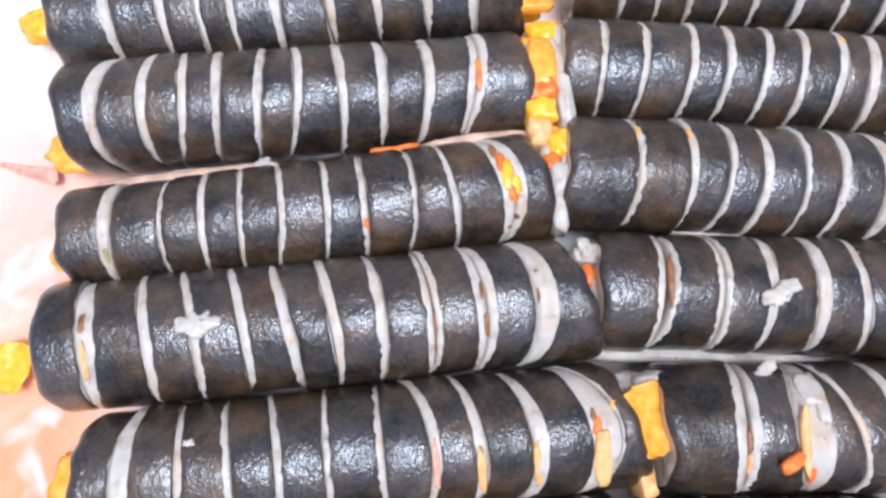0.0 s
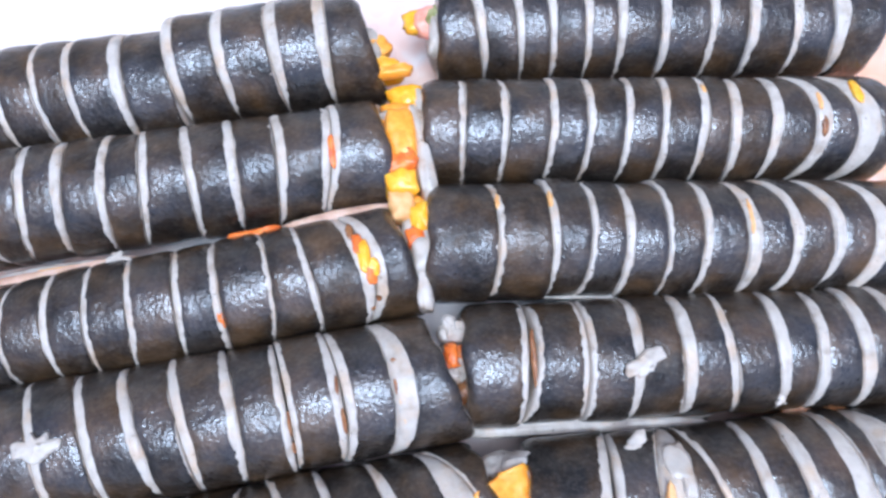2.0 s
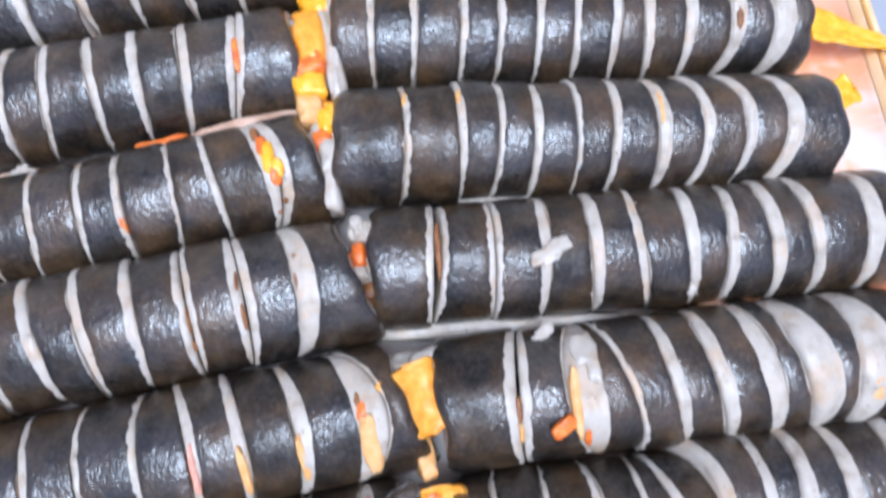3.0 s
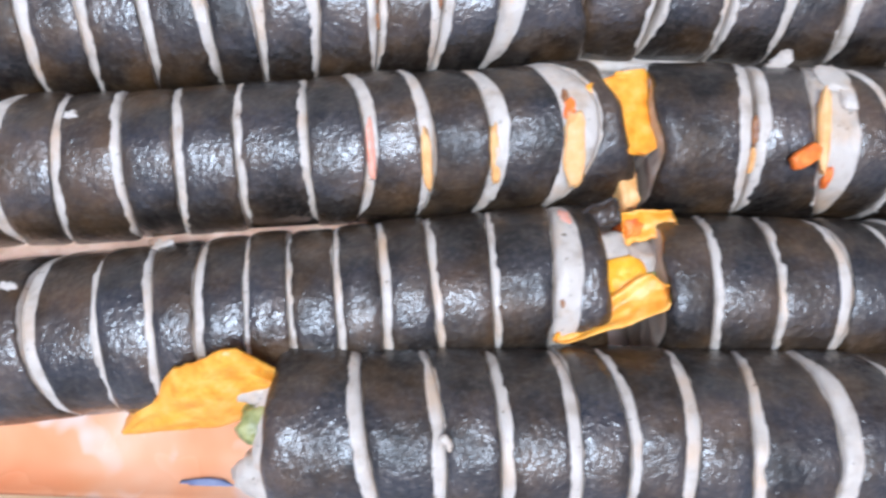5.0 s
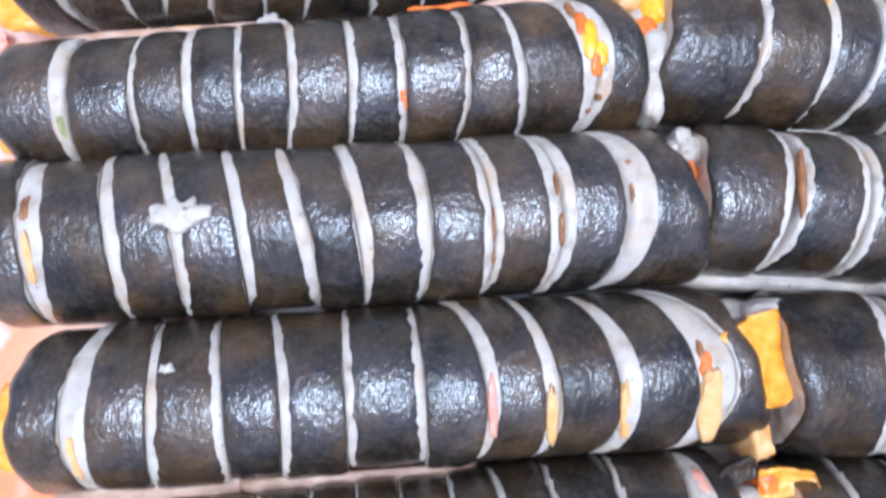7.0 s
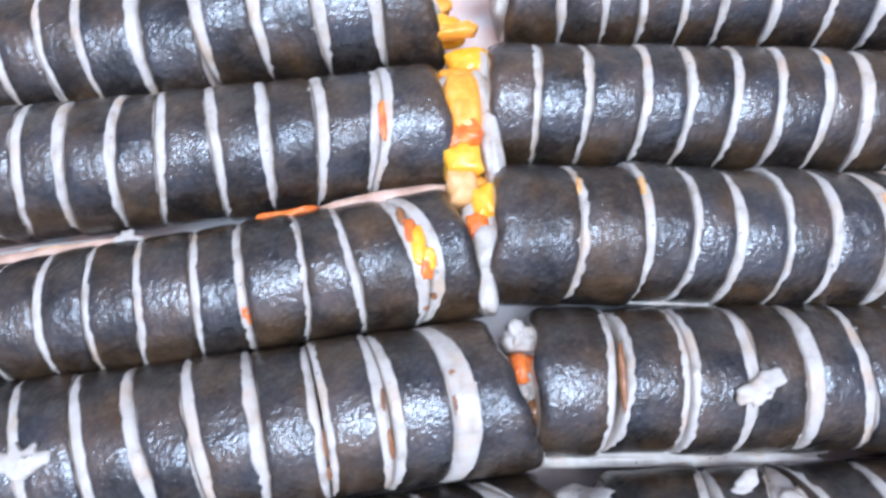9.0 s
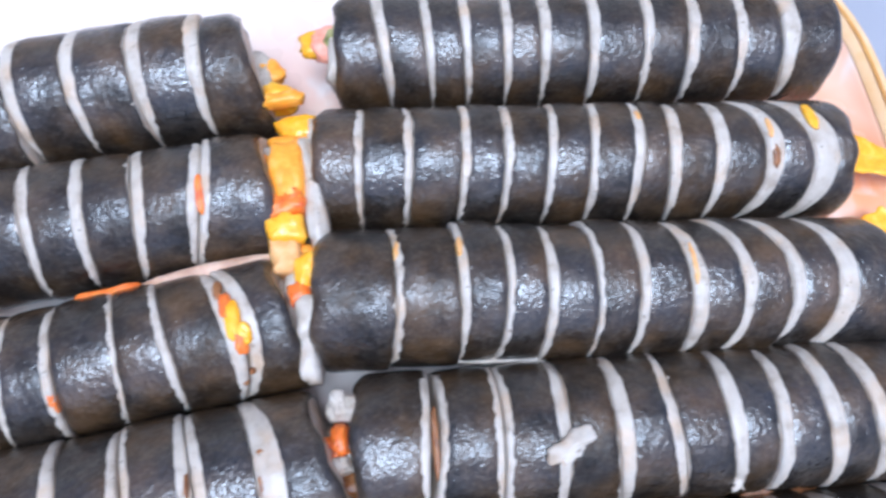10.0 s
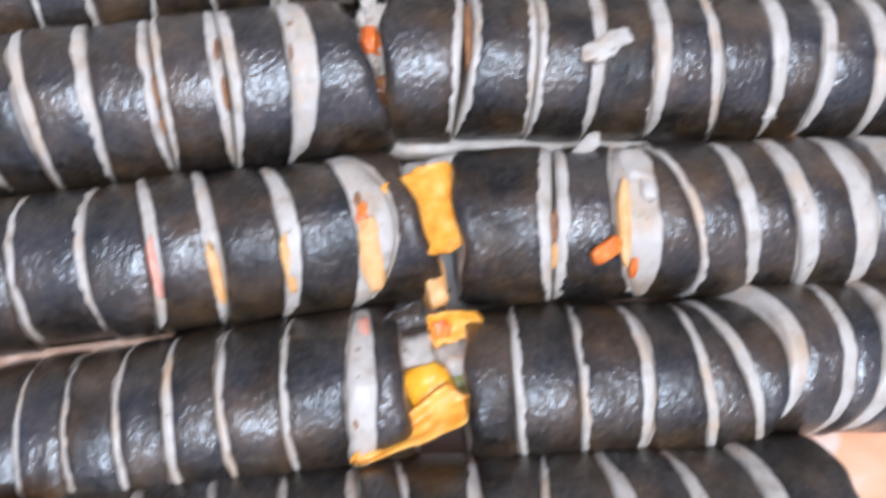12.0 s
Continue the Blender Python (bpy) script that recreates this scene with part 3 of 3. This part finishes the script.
kimbap_roll(DARK + "one slice torn open", (0.087, 0.0105), (0.266, 0.0135), 0.0236, end_radius=0.0246, slits={1: 0.15}, bows={1: -3.5, 2: -5, 3: 3, 4: -2.1, 5: -2, 6: -1.6, 7: 3.2, 8: 5}, cuts=
            [2.68, 4.98, 6.42, 7.99, 9.5, 11.15, 12.8, 14.7], widths=[6.4, 12, 2, 4.2, 5.1, 6.7, 12, 11.5], skews=[3.8, -1.5, -14, -7.2, -7.7, -7, -9.5, 5],
            trim=(-2, 8), stuffing=[(1, "burdock", -12, 8, 2), (1, "egg", -34, 7, 1.6), (2, "egg", -12, 24, 3.4, -3.6), (2, "carrot", -44, 7, 2.4, -3.4), (2, "rice", 32, 13, 9, 1.5), (2, "rice", 12, 9, 5, 4), (8, "egg", -30, 10, 5)],
            left=[("rice", 2, 0, -1, 12, 11)],
            right=[("rice", 0, 0, 5, 17, 15), ("egg", -4, 6, 7, 4, 3)])
kimbap_roll(DARK + "near the yellow egg strip", (0.082, -0.0365), (0.268, -0.0355), 0.0232,
            [1.96, 3.65, 5.35, 6.93, 8.05, 9.16, 10.74, 11.92, 13.45, 15.25], [2.1, 1.7, 2.8, 2.6, 3, 4.4, 3.9, 4.9, 4.6, 5.4], skews=[-1.5, -0.8, 0.5, -5.5, -14, 5.2, 4.1, 10, 3, 4],
            bows={1: -2.6, 2: -1.6, 3: 2.4, 4: -1.1, 5: 2.6, 6: 14.1, 7: 3.2, 8: 5.7, 9: 2.5}, trim=(4, 0), sides={6: 0.005, 7: 0.0055, 8: 0.006, 9: 0.006, 10: 0.006},
            left=[("rice", 4, 5, 8, 9, 8), ("spinach", 1, 12, 6, 3, 2)],
            right=[("rice", 0, 0, 2, 12, 10)])
kimbap_roll(DARK + "leaning on two others", (-0.018, -0.0810), (0.185, -0.0770), 0.0249,
            [2.72, 4.52, 6.13, 7.83, 9.18, 10.64, 12.27, 14.3, 16.1, 17.9], [2.5, 2.8, 2.5, 2.7, 2, 3.3, 2.3, 4, 4.4, 4.4], skews=[-10.7, -5.5, -3.9, -2, -2.4, 3.1, 2.5, 2, 2, 2], z=0.0325,
            bows={1: -1.9, 2: 4.3, 3: 3.3, 4: 2.4, 5: 6.1, 6: 0.2, 7: -3.7, 8: 5, 9: 6, 10: 6}, trim=(1, 0), left=[("rice", 4, 2, 6, 13, 11), ("spinach", 3, 6, 9, 6, 7), ("rice", -11, -4, 11, 7, 8), ("rice", 11, 7, 10, 4, 5)],
            right=[("rice", 0, 0, 1, 12, 10)])


# ---- loose pieces ----
def egg_sheet(label, at, turn, long, wide, curl, seed, tilt=(0, 0), material=EGG, name="egg_strip", point=0.5, axes=None):
    """A torn, thin, bent piece of egg, flat about its middle, long in its own x."""
    bm = bmesh.new()
    count_x, count_y, thick = 26, 14, 0.0022
    faces = []
    for side in (1, -1):
        rows = []
        for i in range(count_x + 1):
            u = 2 * i / count_x - 1
            half = wide / 2 * (1 - point * (0.5 - u / 2) ** 1.2) * (1 - abs(u) ** 16) ** 0.5 + 0.0004
            half *= 1 + 0.16 * n3(u * 2.6, seed, 0) + 0.06 * n3(u * 8, seed, 3)
            row = []
            for j in range(count_y + 1):
                v = 2 * j / count_y - 1
                x = u * long / 2 + 0.05 * long * n3(v * 1.6, seed, u)
                y = v * half + 0.10 * wide * n3(u * 1.4, seed + 4, 0)
                z = curl * (u * u * 0.6 + v * v * 0.8) + 0.028 * long * n3(u * 2 + seed, v * 2, 1) + 0.0005 * n3(u * 9, v * 7, seed)
                edge = min(1.0, 4 * (1 - max(abs(u), abs(v))))
                row.append(bm.verts.new((x, y, z + side * thick / 2 * (0.35 + 0.65 * edge))))
            rows.append(row)
        grid_faces(bm, rows, False)
        faces.append(rows)
    top, low = faces
    ring = lambda g: g[0] + [r[-1] for r in g[1:-1]] + g[-1][::-1] + [r[0] for r in g[-2:0:-1]]
    grid_faces(bm, [ring(top), ring(low)])
    ob = part(name, bm, material)
    ob.matrix_world = pose(*at, tilt[0], tilt[1], turn)
    if axes:
        x = Vector(axes[0]).normalized()
        z = x.cross(Vector(axes[1])).normalized()
        turned = Matrix((x, z.cross(x), z)).transposed()
        ob.matrix_world = Matrix.Translation(at) @ turned.to_4x4()
    return tagged(ob, label, "food")


egg_sheet("torn yellow egg piece leaning between two rolls", (0.0792, 0.0118, 0.0405), 0, 0.025, 0.023, 0.0010, 3.0, point=0.55, axes=((-0.0086, 0.0237, 0.003), (-0.02, -0.008, 0.006)))
egg_sheet("yellow egg strip curled at the end of a roll", (0.0735, -0.0470, 0.0405), 28, 0.034, 0.011, 0.003, 7.0, (-12, -6), point=0.8)
egg_sheet("large yellow egg piece leaning on a roll over bare tray", (-0.0415, -0.0775, 0.0340), 0, 0.062, 0.035, -0.003, 12.0, point=0.9, axes=((0.053, 0.0175, 0.028), (0.010, 0.019, 0.030)))
egg_sheet("yellow radish strip hanging over the tray's rim", (0.2890, 0.1525, 0.0135), 158, 0.044, 0.017, 0.002, 15.0, (0, -4), RADISH, "radish_strip", 0.85)
egg_sheet("small yellow radish piece beside a roll's end", (0.2765, 0.1268, 0.0065), 20, 0.022, 0.015, 0.002, 18.0, (0, 0), RADISH, "radish_strip", 0.5)
egg_sheet("yellow radish strip at the far side of the tray", (-0.184, 0.203, 0.0085), 35, 0.034, 0.022, 0.003, 21.0, (0, 0), RADISH, "radish_strip", 0.2)


def chunk(name, label, material, at, size, turn=(0, 0, 0), seed=1.0):
    ob = part(name, lump(size[0] / 2, size[1] / 2, size[2] / 2, seed, 0.25, 0.55), material)
    ob.matrix_world = pose(*at, *turn)
    return tagged(ob, label, "food")


chunk("radish_ball", "round orange-yellow radish chunk at a roll's end", RADISH, (0.0785, -0.0375, 0.0355), (0.014, 0.015, 0.012), (0, 0, 20), 3.0)
chunk("egg_bit", "pale peach egg bit between two roll ends", PALE_EGG, (0.0799, -0.0069, 0.0290), (0.007, 0.015, 0.014), (0, 8, 12), 2.0)
chunk("carrot_bit", "small orange carrot bit between two roll ends", CARROT, (0.0820, -0.0200, 0.0300), (0.007, 0.006, 0.012), (0, 0, 25), 4.0)
egg_sheet("torn flake of grey-black seaweed between two rolls", (0.0712, -0.0170, 0.0375), 22, 0.012, 0.007, 0.0015, 33.0, (34, 8), NORI, "seaweed_flake", 0.2)
chunk("carrot_bit", "red-orange carrot strip pressed between two rolls", CARROT, (-0.0125, 0.1213, 0.0310), (0.024, 0.0050, 0.006), (0, 0, 7), 6.0)
chunk("fish_cake_strip", "pale peach fish cake strip between two back rolls", FISH_CAKE, (0.0200, 0.1262, 0.0300), (0.046, 0.0055, 0.009), (0, 0, 8), 7.0)
chunk("fish_cake_strip", "long pale peach fish cake strip between two rolls", FISH_CAKE, (-0.1035, 0.1098, 0.0270), (0.082, 0.0060, 0.009), (0, 0, 8), 9.0)
chunk("fish_cake_strip", "brownish peach fish cake strip in a gap between rolls", FISH_CAKE, (-0.0900, -0.0302, 0.0205), (0.058, 0.0070, 0.008), (0, 0, 7), 11.0)
chunk("fish_cake_strip", "thin brownish fish cake strip between two near rolls", FISH_CAKE, (-0.0300, -0.0245, 0.0215), (0.070, 0.0050, 0.009), (0, 0, 6), 14.0)
chunk("rice_strip", "thin line of pressed rice between two rolls", RICE, (0.1310, 0.0870, 0.0225), (0.062, 0.0034, 0.006), (0, 0, -5), 47.0)
egg_sheet("yellow-orange egg flap between four roll ends", (0.0865, -0.0185, 0.0345), 8, 0.015, 0.0065, 0.003, 51.0, (25, -14), point=-0.5)
egg_sheet("bright yellow radish strip lying at the tray's side", (-0.1750, 0.0331, 0.0040), 80, 0.022, 0.016, 0.002, 53.0, (0, 0), RADISH, "radish_strip", 0.2)
# thin sheet in ham colour, added for a soft red smear of the tray's print
egg_sheet("pinkish red sheet standing for a smear printed on the tray", (-0.1870, 0.1236, 0.0030), -14, 0.030, 0.007, 0.001, 55.0, (0, 0), HAM, "ham_shred", 0.8)
chunk("carrot_piece", "red-orange carrot piece lying on the bare tray", CARROT, (0.286, 0.033, 0.006), (0.036, 0.022, 0.009), (0, 0, -35), 8.0)
chunk("carrot_bit", "tiny orange carrot bit on a roll", CARROT, (0.1268, -0.0010, 0.0468), (0.009, 0.005, 0.003), (22, 0, 32), 10.0)
chunk("carrot_bit", "tiny orange carrot bit on the front roll", CARROT, (0.1250, -0.0955, 0.0520), (0.008, 0.005, 0.003), (40, 0, 40), 12.0)

for name, label, material, at, size in (
        ("egg_bit", "yellow-orange egg block squeezed between roll ends", EGG, (0.0490, 0.1578, 0.0300), (0.010, 0.019, 0.016)),
        ("carrot_bit", "red-orange carrot block squeezed between roll ends", CARROT, (0.0485, 0.1458, 0.0300), (0.010, 0.008, 0.015)),
        ("radish_bit", "bright yellow radish block squeezed between roll ends", RADISH, (0.0478, 0.1369, 0.0300), (0.010, 0.009, 0.014)),
        ("egg_bit", "pale peach egg bit squeezed between roll ends", PALE_EGG, (0.0474, 0.1284, 0.0280), (0.008, 0.011, 0.014)),
        ("radish_bit", "small yellow radish bit beside a roll's end", RADISH, (0.0545, 0.1215, 0.0290), (0.007, 0.010, 0.014)),
        ("carrot_bit", "brownish orange carrot bit beside a roll's end", CARROT, (0.0518, 0.1141, 0.0290), (0.006, 0.007, 0.013)),
        ("rice_lump", "white rice lump squeezed out beside a roll's end", RICE, (0.0555, 0.1058, 0.0290), (0.008, 0.011, 0.014)),
        ("rice_lump", "narrow white rice lump between roll ends", RICE, (0.0540, 0.0930, 0.0270), (0.005, 0.013, 0.014)),
        ("rice_lump", "long white rice lump along a roll's end", RICE, (0.0572, 0.1500, 0.0290), (0.006, 0.034, 0.014)),
        ("rice_lump", "low white rice heap between two far roll ends", RICE, (0.0530, 0.1830, 0.0120), (0.011, 0.014, 0.012)),
        ("egg_bit", "yellow egg strip lying across rice at a roll's end", EGG, (0.0468, 0.1880, 0.0330), (0.013, 0.004, 0.006)),
        ("rice_lump", "white rice crumb between two near roll ends", RICE, (0.0625, 0.0775, 0.0270), (0.006, 0.009, 0.012)),
        ("carrot_bit", "orange carrot bit between two near roll ends", CARROT, (0.0627, 0.0668, 0.0280), (0.006, 0.010, 0.014)),
        ("rice_lump", "small white rice crumb under a carrot bit", RICE, (0.0627, 0.0590, 0.0280), (0.007, 0.006, 0.013)),
        ("spinach_bit", "olive spinach bit between two near roll ends", GREEN, (0.0616, 0.0476, 0.0260), (0.005, 0.012, 0.012))):
    chunk(name, label, material, (at[0], at[1], at[2] + 0.006), (size[0] * (1.3 if at[1] > 0.09 else 0.85), size[1] * (1.28 if at[1] > 0.09 else 1.0), size[2]), (0, 0, 6), 50 + at[1] * 300)


def rice_clump(label, at, reach, seed, stretch=1.3, turn=0.0, high=0.3, lobe=0.55):
    """Mushy cooked rice stuck together: one lobed mass with grains standing out of it."""
    bm = lump(reach * stretch, reach / stretch, reach * high, seed, 0.0, 0.85, 22)
    for v in bm.verts:
        d = v.co.normalized()
        a = math.atan2(d.y, d.x)
        lobes = 1 + lobe * n3(math.cos(a) * 1.9 + seed, math.sin(a) * 1.9, seed) + 0.22 * n3(math.cos(a) * 4.5, math.sin(a) * 4.5, seed)
        v.co.x *= lobes
        v.co.y *= lobes
        v.co += d * 0.0007 * n3(v.co.x * 420 + seed, v.co.y * 420, v.co.z * 420)
    ob = part("rice_clump", bm, RICE)
    ob.matrix_world = pose(*at, 0, 0, turn)
    return tagged(ob, label, "rice")


rice_clump("clump of sticky white rice on a roll", (-0.0800, 0.0440, 0.0512), 0.0058, 5)
rice_clump("clump of white rice grains on a roll", (0.1315, 0.0580, 0.0482), 0.0055, 11, 1.6, 28)
rice_clump("crumb of white rice beside a torn slice", (0.1245, 0.0295, 0.0400), 0.0040, 17, 1.5, 40)
chunk("rice_lump", "pale rice bulging out of a roll's end", RICE, (0.0852, 0.0235, 0.0335), (0.017, 0.014, 0.013), (0, 0, 10), 19.0)
# added strip in rice colour, raised into the light to stand for bright tray
chunk("rice_strip", "long pale strip added where bright tray shows between two rolls", RICE, (0.1130, 0.0372, 0.0190), (0.100, 0.0055, 0.009), (0, 0, -1.5), 41.0)
rice_clump("smear of white rice between two rolls", (-0.100, 0.1150, 0.0220), 0.0080, 23, 3.0, 5, 0.25)
rice_clump("smear of white rice between two back rolls", (-0.030, 0.1705, 0.0330), 0.0035, 27, 2.4, 5, 0.4)
rice_clump("crumb of white rice between two rolls", (-0.054, -0.0310, 0.0350), 0.0026, 29)
rice_clump("white rice grain on a roll", (-0.088, -0.0450, 0.0480), 0.0017, 31)
rice_clump("white rice lump at the end of a roll", (-0.1135, -0.0430, 0.0330), 0.0045, 37, 0.8, 0, 0.6)
rice_clump("crumb of white rice pressed between two rolls", (-0.0676, 0.1151, 0.0320), 0.0034, 43, 1.3, 8, 0.5)
chunk("egg_strip", "pale orange egg strip pressed between two rolls", PALE_EGG, (-0.0914, 0.1116, 0.0270), (0.030, 0.006, 0.008), (0, 0, 8), 45.0)
rice_clump("white rice grain stuck on a roll", (-0.0798, 0.0037, 0.0462), 0.0016, 61, 1.3, 0, 0.5)
rice_clump("crumbs of white rice low on a roll", (0.1829, 0.042, 0.0361), 0.0024, 69, 1.3, 50, 0.5)
rice_clump("crumb of white rice under a wide cut", (0.2278, 0.0817, 0.0343), 0.0022, 73, 1.3, 75, 0.5)
rice_clump("small crumb of white rice on a roll", (0.2301, 0.0811, 0.0333), 0.002, 77, 1.3, 100, 0.5)
rice_clump("pale rice grain on the front roll", (0.0298, -0.0798, 0.0580), 0.0015, 81, 1.3, 125, 0.5)
chunk("burdock_strip", "reddish brown burdock strip pressed between two rolls", BURDOCK, (0.2015, 0.0370, 0.0225), (0.026, 0.006, 0.007), (0, 0, 2), 71.0)
